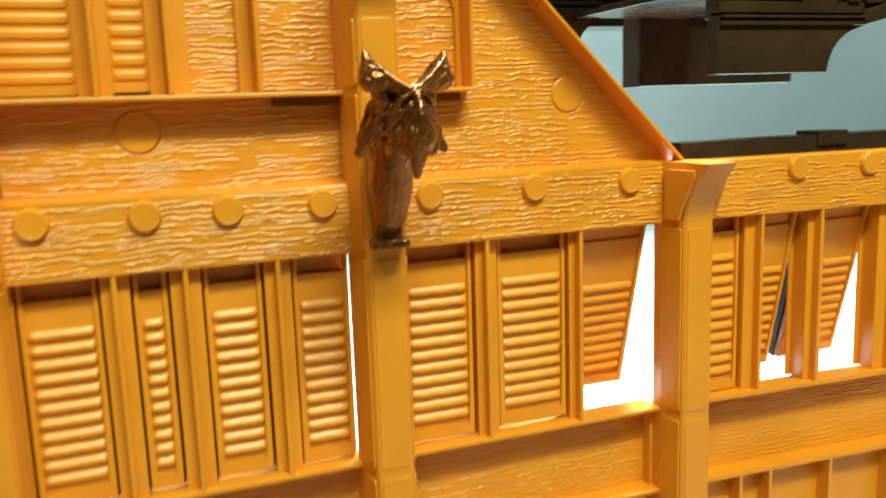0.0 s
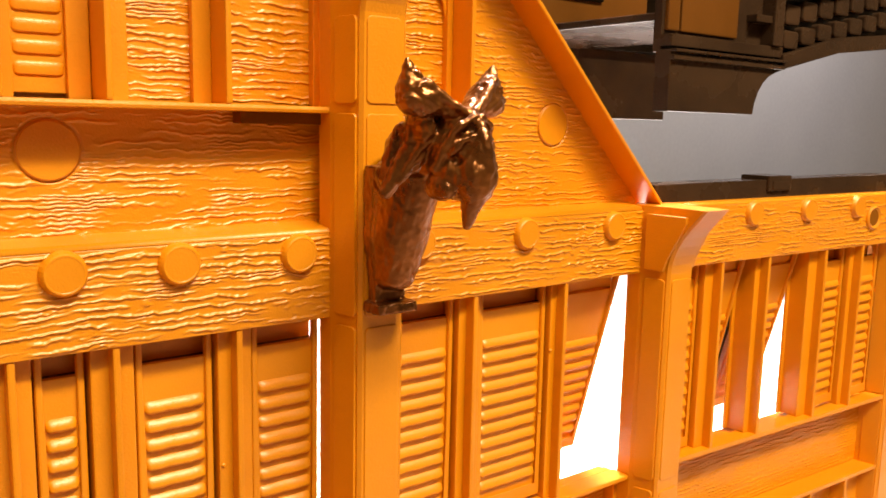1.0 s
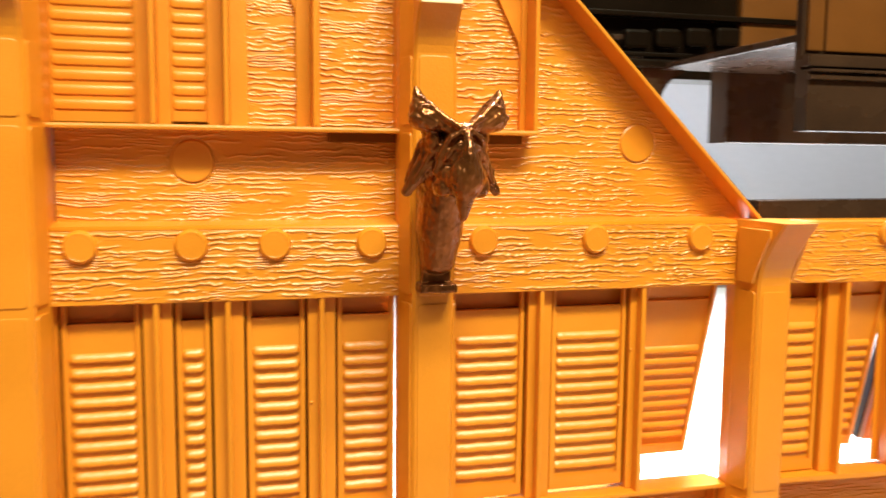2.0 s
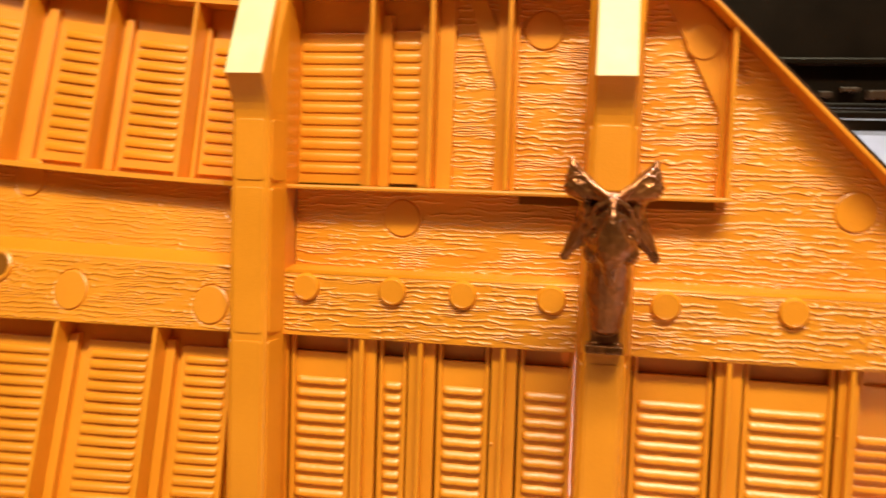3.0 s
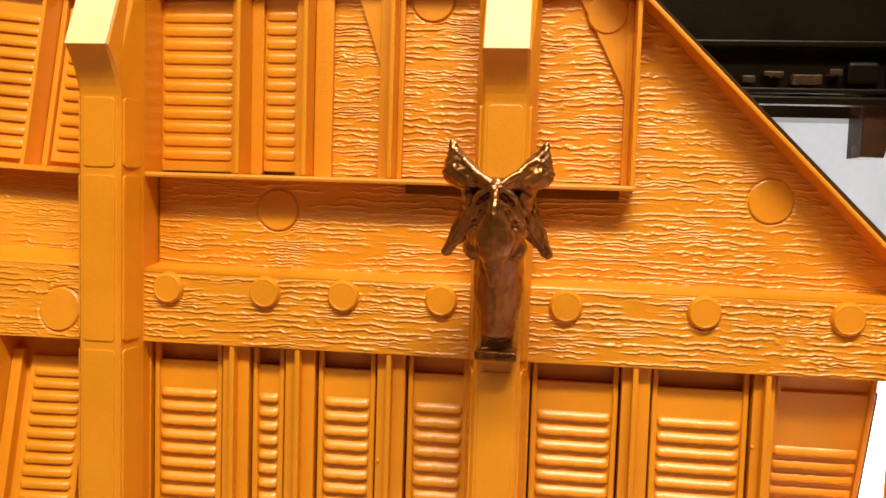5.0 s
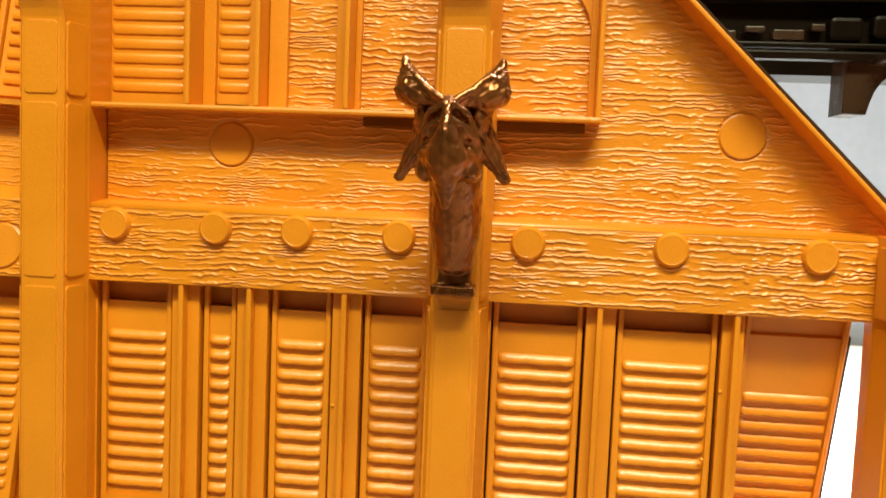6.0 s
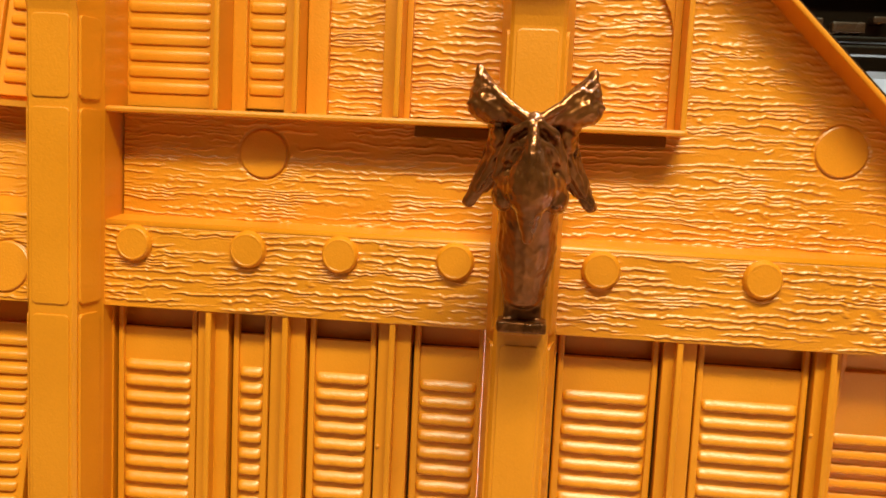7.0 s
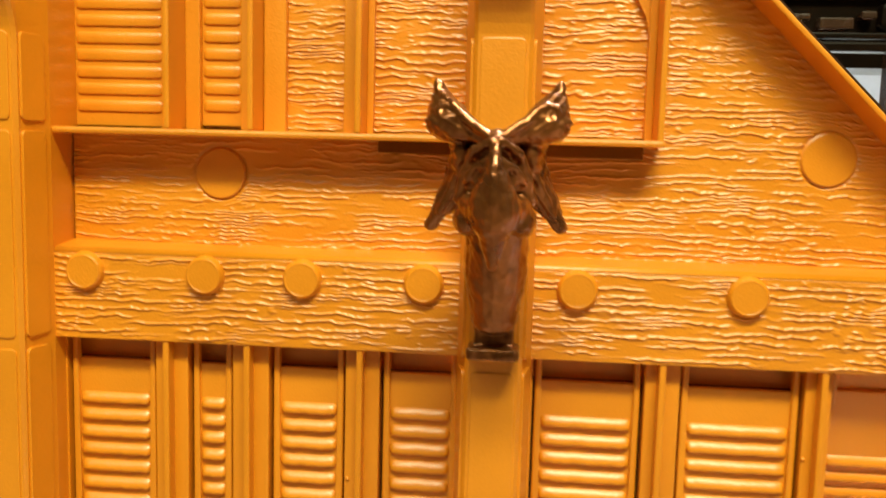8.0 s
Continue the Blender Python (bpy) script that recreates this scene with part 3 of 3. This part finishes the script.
# ---- ribs ----
def rib(x, front, top, name="rib", caps=True, head=0.0125, flare=0.0105, back=0.009):
    """An upright rib, tapered towards its front, which flares out into a corbel under its top."""
    bm = bmesh.new()
    zs = [TABLE, 0.112, 0.113, 0.1618, 0.1628]
    if top > 0.2:
        zs += [0.1972, 0.1984]
    start = top - flare - (0.0205 if caps else 0.0)
    zs += [start + flare * k / 7 for k in range(8)]
    rows = []
    for z in sorted(set(round(v, 5) for v in zs if v <= start + flare + 1e-6)):
        k = max(0.0, (z - start) / flare)
        y = -front - (head - front) * (k ** 1.9)
        rows.append((z, y))
    if caps:
        rows.append((top + 0.0006, -0.0030))
    else:
        rows[-1] = (top + 0.0004, rows[-1][1])
    rings = []
    for z, y in rows:
        f, side = 0.00405, 0.0060
        knee = max(-front + 0.0006, y + 0.0012)
        half = [(side, back), (side, -0.0002), (f + 0.0004, knee), (f + 0.0004, min(y + 0.0006, knee - 0.00002)), (f - 0.0002, min(y, knee - 0.0006))]
        rings.append([bm.verts.new((x - dx, py, z)) for dx, py in half] + [bm.verts.new((x + dx, py, z)) for dx, py in half[::-1]])
    for a, b in zip(rings, rings[1:]):
        for k in range(10):
            bm.faces.new((a[k], a[(k + 1) % 10], b[(k + 1) % 10], b[k]))
    bm.faces.new(rings[0][::-1])
    bm.faces.new(rings[-1])
    body = hull(name, bm)
    # shallow raised panels on the front and on both flanks
    spans = [(0.040, 0.1105), (0.1130, 0.1614)] + ([(0.1632, 0.1970), (0.1986, start + 0.001)] if top > 0.2 else [])
    for z0, z1 in spans:
        part("raised_panel", prism(round_rect(x - 0.0034, x + 0.0034, z0, z1, 0.0009), -front - 0.00026, -front + 0.0004, 0.0002), ORANGE, body)
        for s in (-1, 1):
            bm = prism(round_rect(0.0012, 0.0062, z0, z1, 0.0009), -0.00024, 0.0004, 0.00014)
            lean = math.atan2(0.0015, 0.0069)
            m = Matrix(((-s * math.sin(lean), -s * math.cos(lean), 0, x + s * 0.0060), (-math.cos(lean), math.sin(lean), 0, -0.0002), (0, 0, 1, 0), (0, 0, 0, 1)))
            bmesh.ops.transform(bm, verts=bm.verts, matrix=m)
            part("raised_panel", bm, ORANGE, body)
    if not caps:
        for s in (-1, 1):
            bm = prism([(0.0012, 0.1634), (0.0060, 0.1634), (0.0068, 0.1660), (0.0088, 0.1700), (0.0112, 0.1745), (0.0112, 0.1762), (0.0012, 0.1762)], -0.00055, 0.0004, 0.0001)
            m = Matrix(((-s * 0.12, -s * 0.9928, 0, x + s * 0.0060), (-0.9928, 0.12, 0, -0.0002), (0, 0, 1, 0), (0, 0, 0, 1)))
            bmesh.ops.transform(bm, verts=bm.verts, matrix=m)
            part("raised_panel", bm, ORANGE, body)
    if caps:
        low, high = (-head - 0.0003, start + flare), (-0.0033, top + 0.0006)
        bm = bmesh.new()
        pts = [(x - 0.0042, *low), (x + 0.0042, *low), (x + 0.0042, *high), (x - 0.0042, *high)]
        outer = [bm.verts.new(p) for p in pts]
        inner = [bm.verts.new((p[0], p[1] + 0.0016, p[2])) for p in pts]
        bm.faces.new(outer)
        bm.faces.new(inner[::-1])
        for k in range(4):
            bm.faces.new((outer[k], inner[k], inner[(k + 1) % 4], outer[(k + 1) % 4]))
        bmesh.ops.bevel(bm, geom=list(bm.edges), offset=0.0003, segments=2, affect="EDGES", profile=0.6)
        part("cap", bm, CREAM, body, "sloping pale top face of the rib")
    return body


rib(-0.0303, 0.0072, TOP)
rib(0.0508, 0.0072, TOP, back=0.0034)
rib(0.1332, 0.0072, 0.1776, caps=False, head=0.0160, flare=0.0150, back=0.0035)
rib(0.2480, 0.0072, 0.1776, caps=False, head=0.0160, flare=0.0150)

for x0, x1 in ((0.1262, 0.1290), (0.1370, 0.1390)):
    hull("batten", box(x0, x1, 0.0034, 0.0090, TABLE, SILL - 0.0014))

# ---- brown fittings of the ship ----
# strip in the slot under the ledge; the slot's shade is in its colour
hull("slot_strip", box(0.0304, 0.0735, 0.0030, 0.0062, 0.1950, 0.1969, 0.0002), "amber-brown strip under the ledge, the slot's shade in its colour", RECESS_BROWN)
rail = hull("gunwale", bent(prism([(0.1345, 0.1770), (0.1345, 0.1822), (0.1500, 0.1824), (0.2400, 0.1830), (0.2440, 0.1815), (0.2480, 0.1770)], 0.0022, 0.0090, 0.0004)), "dark brown gunwale along the top of the side", BROWN)
part("clip", bent(box(0.1770, 0.1870, 0.0014, 0.0100, 0.1795, 0.1836, 0.0004)), BROWN, rail)
part("clip", bent(box(0.1785, 0.1862, 0.0011, 0.0030, 0.1800, 0.1822, 0.0002)), BROWN, rail)
hull("top_clip", box(0.0440, 0.0575, -0.0006, 0.0100, TOP + 0.0011, TOP + 0.0022, 0.0003), "dark brown clip on the top rail", BROWN)


def eyelet(x, z, owner):
    """A round hole lined with a thin ring."""
    bm = bmesh.new()
    circles = []
    for r, y in ((0.0036, 0.0004), (0.0036, -0.0006), (0.0031, -0.0010), (0.0025, -0.0006), (0.0024, 0.0002)):
        circles.append([bm.verts.new((x + r * math.cos(2 * math.pi * k / 28), y, z + r * math.sin(2 * math.pi * k / 28))) for k in range(28)])
    for a, b in zip(circles, circles[1:]):
        for k in range(28):
            bm.faces.new((a[k], a[(k + 1) % 28], b[(k + 1) % 28], b[k]))
    ring = part("eyelet", bent(bm), ORANGE, owner)
    # a disc closes the hole; its amber-brown carries the shade of the inside
    bm = bmesh.new()
    bmesh.ops.create_circle(bm, cap_ends=True, radius=0.0026, segments=24, matrix=Matrix.Translation((x, -0.00035, z)) @ pose(0, 0, 0, 90, 0, 0))
    bmesh.ops.solidify(bm, geom=list(bm.faces), thickness=-0.0002)
    part("hole_disc", bent(bm), RECESS_BROWN, ring, "amber-brown disc closing the hole, its colour holding the inside's shade")


eyelet(0.2265, 0.1705, beam_fore)
eyelet(-0.1010, 0.1740, beam_aft)


# ---- horned beast's head on the middle rib ----
BALL = [(math.sin(math.pi * a / 10) * math.cos(2 * math.pi * b / 16), math.sin(math.pi * a / 10) * math.sin(2 * math.pi * b / 16), math.cos(math.pi * a / 10)) for a in range(11) for b in range(16)]
BALL_FACES = [(a * 16 + b, (a + 1) * 16 + b, (a + 1) * 16 + (b + 1) % 16, a * 16 + (b + 1) % 16) for a in range(10) for b in range(16)]


def ball(clay, centre, radii, turn=(0, 0, 0)):
    m = Matrix.Translation(centre) @ pose(0, 0, 0, *turn) @ Matrix.Diagonal((*radii, 1))
    start = len(clay[0])
    clay[0].extend((m @ Vector(p))[:] for p in BALL)
    clay[1].extend(tuple(start + k for k in face) for face in BALL_FACES)


def block(clay, x0, x1, y0, y1, z0, z1):
    start = len(clay[0])
    clay[0].extend((x, y, z) for x in (x0, x1) for y in (y0, y1) for z in (z0, z1))
    clay[1].extend(tuple(start + k for k in face) for face in ((0, 1, 3, 2), (4, 6, 7, 5), (0, 4, 5, 1), (2, 3, 7, 6), (0, 2, 6, 4), (1, 5, 7, 3)))


def limb(clay, points):
    """Overlapping balls along a line of (x, y, z, radius)."""
    for a, b in zip(points, points[1:]):
        for k in range(13):
            p = [a[n] + (b[n] - a[n]) * k / 12 for n in range(4)]
            ball(clay, p[:3], (p[3],) * 3)


def beast_head():
    clay = [], []
    # foot, stem and neck, held against the rib
    block(clay, -0.0039, 0.0039, -0.0122, -0.0074, 0.1645, 0.1662)
    block(clay, -0.0030, 0.0030, -0.0098, -0.0074, 0.1655, 0.1720)
    for n in range(61):
        k = n / 4
        z = 0.1710 + 0.0011 * k
        d = 0.0068 + 0.0066 * (k / 15)
        w = 0.0036 + 0.0011 * min(1.0, k / 6)
        ball(clay, (0, -0.0074 - d * 0.50, z), (w, d * 0.55, 0.0028))
        block(clay, -w * 0.85, w * 0.85, -0.0074 - d * 0.42, -0.0074, z - 0.0012, z + 0.0012)
    neck = len(clay[0])
    # skull, muzzle and beak
    ball(clay, (0, -0.0120, 0.1925), (0.0040, 0.0080, 0.0046))
    ball(clay, (0, -0.0200, 0.1962), (0.0034, 0.0060, 0.0040))
    ball(clay, (0, -0.0215, 0.1925), (0.0045, 0.0060, 0.0052))
    ball(clay, (0, -0.0228, 0.1895), (0.0050, 0.0052, 0.0038))
    ball(clay, (0, -0.0258, 0.1897), (0.0036, 0.0036, 0.0044))
    ball(clay, (0, -0.0258, 0.1905), (0.0026, 0.0034, 0.0052), (14, 0, 0))
    limb(clay, [(0, -0.0262, 0.1880, 0.0024), (0, -0.0252, 0.1852, 0.0016), (0, -0.0244, 0.1824, 0.0008)])
    for s in (-1, 1):
        ball(clay, (s * 0.0038, -0.0225, 0.1878), (0.0019, 0.0030, 0.0021), (0, s * 20, 0))
        # brow folds
        limb(clay, [(s * 0.0006, -0.0262, 0.1988, 0.0007), (s * 0.0026, -0.0256, 0.1972, 0.0008), (s * 0.0040, -0.0240, 0.1940, 0.0008), (s * 0.0050, -0.0225, 0.1905, 0.0007)])
        limb(clay, [(s * 0.0010, -0.0270, 0.1952, 0.0006), (s * 0.0028, -0.0262, 0.1946, 0.0007), (s * 0.0038, -0.0250, 0.1925, 0.0006)])
        # horn: slim root, fat lobe, hooked point
        limb(clay, [(s * 0.0010, -0.0228, 0.1990, 0.0013), (s * 0.0034, -0.0216, 0.2002, 0.0018), (s * 0.0052, -0.0206, 0.2008, 0.0028), (s * 0.0068, -0.0200, 0.2020, 0.0033), (s * 0.0080, -0.0198, 0.2040, 0.0025), (s * 0.0086, -0.0198, 0.2060, 0.0013), (s * 0.0091, -0.0199, 0.2078, 0.0005)])
        # knobs along the horn's back
        for kx, kz, kr in ((0.0092, 0.2040, 0.0008), (0.0098, 0.2024, 0.0007), (0.0080, 0.2060, 0.0008), (0.0066, 0.2052, 0.0007)):
            ball(clay, (s * kx, -0.0212, kz), (kr, kr, kr * 0.8))
        # web between horn, cheek and mane
        limb(clay, [(s * 0.0052, -0.0190, 0.2004, 0.0022), (s * 0.0044, -0.0178, 0.1972, 0.0022), (s * 0.0046, -0.0172, 0.1938, 0.0021), (s * 0.0058, -0.0166, 0.1912, 0.0017), (s * 0.0074, -0.0162, 0.1890, 0.0013)])
        # a ringed eye on each horn
        for k in range(10):
            a = 2 * math.pi * k / 10
            ball(clay, (s * (0.0077 + 0.0010 * math.cos(a)), -0.0224, 0.2042 + 0.0007 * math.sin(a)), (0.00036,) * 3)
        limb(clay, [(s * 0.0008, -0.0245, 0.1996, 0.0008), (s * 0.0036, -0.0234, 0.2020, 0.0008), (s * 0.0064, -0.0222, 0.2046, 0.0008), (s * 0.0078, -0.0212, 0.2058, 0.0006)])
        limb(clay, [(s * 0.0048, -0.0226, 0.2022, 0.0007), (s * 0.0066, -0.0224, 0.2030, 0.0007), (s * 0.0082, -0.0212, 0.2034, 0.0006)])
        ball(clay, (s * 0.0048, -0.0186, 0.1972), (0.0017, 0.0034, 0.0046))
        ball(clay, (s * 0.0050, -0.0168, 0.1930), (0.0016, 0.0032, 0.0036))
        # mane: a folded flap that hangs out and down beside the cheek
        limb(clay, [(s * 0.0060, -0.0196, 0.2006, 0.0014), (s * 0.0048, -0.0186, 0.1972, 0.0015), (s * 0.0055, -0.0174, 0.1932, 0.0017), (s * 0.0068, -0.0166, 0.1904, 0.0016), (s * 0.0084, -0.0162, 0.1880, 0.0012), (s * 0.0093, -0.0160, 0.1868, 0.0010)])
        limb(clay, [(s * 0.0050, -0.0206, 0.1985, 0.0007), (s * 0.0046, -0.0202, 0.1955, 0.0008), (s * 0.0060, -0.0190, 0.1918, 0.0007), (s * 0.0080, -0.0176, 0.1886, 0.0006)])
        limb(clay, [(s * 0.0050, -0.0150, 0.1960, 0.0016), (s * 0.0068, -0.0142, 0.1915, 0.0015), (s * 0.0084, -0.0148, 0.1885, 0.0010)])
    limb(clay, [(0, -0.0238, 0.2000, 0.0011), (0, -0.0266, 0.1975, 0.0008), (0, -0.0282, 0.1935, 0.0010), (0, -0.0285, 0.1905, 0.0012), (0, -0.0278, 0.1880, 0.0010)])
    # the head hangs forward and a little lower than its neck's crest
    clay[0][neck:] = [((0.95 - 0.07 * min(1.0, max(0.0, (z - 0.200) / 0.004))) * x, y - 0.0050, z - 0.0012 - 0.0024 * min(1.0, max(0.0, (z - 0.196) / 0.008))) for x, y, z in clay[0][neck:]]
    mesh = bpy.data.meshes.new("beast_head")
    mesh.from_pydata(clay[0], [], clay[1])
    raw = new("raw_head", mesh)
    remesh = raw.modifiers.new("remesh", "REMESH")
    remesh.mode, remesh.voxel_size = "VOXEL", 0.00022
    ease = raw.modifiers.new("ease", "SMOOTH")
    ease.factor, ease.iterations = 0.5, 3
    done = bpy.data.meshes.new_from_object(raw.evaluated_get(bpy.context.evaluated_depsgraph_get()))
    bpy.data.objects.remove(raw)
    # eye sockets, furrows and a cast unevenness
    normals = [v.normal.copy() for v in done.vertices]
    moved = []
    for v, n in zip(done.vertices, normals):
        p = v.co
        d = 0.00020 * noise.noise((p.x * 420, p.y * 420, p.z * 420)) + 0.00013 * noise.noise((p.x * 1500, p.y * 1500, p.z * 900))
        if abs(p.x) > 0.0042 and 0.1850 < p.z < 0.1955 and p.y > -0.0265:
            d += 0.00010 * math.sin(2 * math.pi * (abs(p.x) * 0.80 + (p.z - 0.19) * 0.45 - p.y * 0.35) / 0.00105)
        if abs(p.x) > 0.0022 and p.z > 0.1970:
            d += 0.00005 * math.sin(2 * math.pi * (abs(p.x) * 0.62 - (p.z - 0.2) * 0.78 + 0.0004 * noise.noise(p * 300)) / 0.0011)
        for s in (-1, 1):
            d -= 0.0010 * math.exp(-((p - Vector((s * 0.0026, -0.0308, 0.1936))).length / 0.0008) ** 2)
            d -= 0.0008 * math.exp(-((p - Vector((s * 0.0033, -0.0304, 0.1906))).length / 0.0008) ** 2)
        moved.extend(p + n * d)
    done.vertices.foreach_set("co", moved)
    done.update()
    done.name = "beast_head"
    done.materials.clear()
    done.materials.append(COPPER)
    done.polygons.foreach_set("use_smooth", [True] * len(done.polygons))
    ob = tagged(new("beast_head", done), "glossy copper-brown horned beast head clipped to the middle rib", "ornament")
    ob.location = (0.0508, 0.0, 0.0)
    return ob


beast_head()

# ---- dark gallery of another model, standing behind on the table ----
gallery = tagged(new("toy_gallery"), "dark brown plastic gallery of another model with arched lower edge", "toy building")
gallery.location = (0.15, 0.15, TABLE)
HOME_G = Matrix.Translation(-Vector((0.15, 0.15, TABLE)))


def gal(name, bm, label="", material=None, parent=None):
    return part(name, bm, material or GALLERY, parent or gallery, label, False, None if parent else HOME_G)


def cove(x, z, w, h, way):
    """A hollow quarter round from (x, z) up and outwards."""
    return [(x + way * w * (1 - math.cos(radians(15 * k))), z + h * math.sin(radians(15 * k))) for k in range(7)]


# the wall behind, its lower edge cut away beside a short apron
gal("upper_wall", prism([(-0.50, 0.2222), (0.250, 0.2222), (1.0, 0.3310), (1.0, 0.36), (-0.50, 0.36)], 0.112, 0.130))
apron = [(0.1530, 0.2096), (0.1596, 0.2096)] + cove(0.1596, 0.2096, 0.0114, 0.0139, 1) + [(0.171, 0.2290), (0.1530, 0.2290)]
gal("apron", prism(apron, 0.100, 0.112, 0.0005), "short dark brown apron ending in a hollow curve", BROWN)
gal("apron", prism([(0.188, 0.1985), (0.262, 0.1985), (0.262, 0.2290), (0.188, 0.2290)], 0.100, 0.112, 0.0005), "", BROWN)
for x0, x1 in ((-0.50, 0.172), (0.195, 0.262)):
    gal("moulding", box(x0, x1, 0.0965, 0.1005, 0.2246, 0.2272, 0.0006))
    gal("moulding", box(x0, x1, 0.0980, 0.1005, 0.2282, 0.2298, 0.0005))
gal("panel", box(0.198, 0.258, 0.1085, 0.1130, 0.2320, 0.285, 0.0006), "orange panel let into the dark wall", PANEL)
# pierced band along the wall
for k in range(4):
    x = 0.1505 + 0.0125 * k
    gal("grille", prism(round_rect(x, x + 0.0100, 0.2318 + 0.06 * (x - 0.14), 0.2388 + 0.06 * (x - 0.14), 0.0016), 0.1085, 0.1135, 0.0012))
# small glossy blocks added to stand for the faint glints on the dark wall
for x, z, w, h in ((0.119, 0.2325, 0.004, 0.0022), (0.1255, 0.2345, 0.006, 0.0016), (0.134, 0.2322, 0.009, 0.0030), (0.145, 0.2350, 0.004, 0.0020)):
    gal("glint_block", box(x, x + w, 0.1075, 0.1130, z, z + h, 0.0005), "", BROWN)
gal("grille_rail", box(0.088, 0.230, 0.1070, 0.1130, 0.2435, 0.2455, 0.0005))
gal("cornice", box(-0.51, 1.01, 0.106, 0.136, 0.36, 0.368, 0.001))
for x in (-0.488, 0.988):
    gal("end_wall", box(x - 0.012, x + 0.012, 0.112, 0.20, TABLE, 0.36, 0.001))
# the bay that stands forward, close behind the ship
gal("bay_floor", box(0.160, 0.212, 0.026, 0.1005, 0.2240, 0.2262, 0.0004), "", BROWN)
apron = [(0.1600, 0.2000), (0.2000, 0.2000)] + cove(0.2000, 0.2000, 0.0145, 0.0135, 1) + [(0.2145, 0.2160), (0.1600, 0.2160)]
gal("bay_apron", prism(apron, 0.0200, 0.0250, 0.0003), "dark brown apron ending in a hollow curve", BROWN)
gal("bay_wall", box(0.1600, 0.2120, 0.0235, 0.0262, 0.2158, 0.300, 0.0003), "", BROWN)
for z0, z1, y in ((0.2136, 0.2150, 0.0188), (0.2156, 0.2164, 0.0180), (0.2172, 0.2204, 0.0200)):
    gal("bay_moulding", box(0.1600, 0.2140, y, 0.0240, z0, z1, 0.0003), "", BROWN)
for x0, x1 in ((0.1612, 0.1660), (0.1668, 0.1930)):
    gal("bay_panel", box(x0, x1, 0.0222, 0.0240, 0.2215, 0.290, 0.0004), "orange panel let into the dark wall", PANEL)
gal("bay_post", box(0.2070, 0.2120, 0.0190, 0.0240, 0.2204, 0.300, 0.0004), "", BROWN)
gal("bracket", box(0.1990, 0.2075, 0.0200, 0.0238, 0.2268, 0.2290, 0.0003), "", BROWN)
# a pierced balustrade that climbs away from the bay
rail_g = gal("balustrade", prism([(0.2130, 0.2136), (0.245, 0.2206), (0.300, 0.2262), (0.300, 0.2312), (0.245, 0.2256), (0.2130, 0.2180)], 0.0190, 0.0245, 0.0004), "dark brown balustrade with a pierced band", BROWN)
for k in range(8):
    x = 0.2150 + 0.0098 * k
    z = 0.2195 + 0.185 * (x - 0.2150)
    part("grille", prism(round_rect(x, x + 0.0082, z + 0.0008, z + 0.0062, 0.0012), 0.0205, 0.0235, 0.0006), BROWN, rail_g)
    part("grille", prism(round_rect(x, x + 0.0082, z + 0.0080, z + 0.0140, 0.0012), 0.0205, 0.0235, 0.0006), BROWN, rail_g)
part("backing", prism([(0.2130, 0.2170), (0.300, 0.2300), (0.300, 0.2800), (0.2130, 0.2800)], 0.0232, 0.0250), GALLERY, rail_g)
part("handrail", prism([(0.2130, 0.2340), (0.300, 0.2505), (0.300, 0.2535), (0.2130, 0.2370)], 0.0180, 0.0245, 0.0004), BROWN, rail_g)
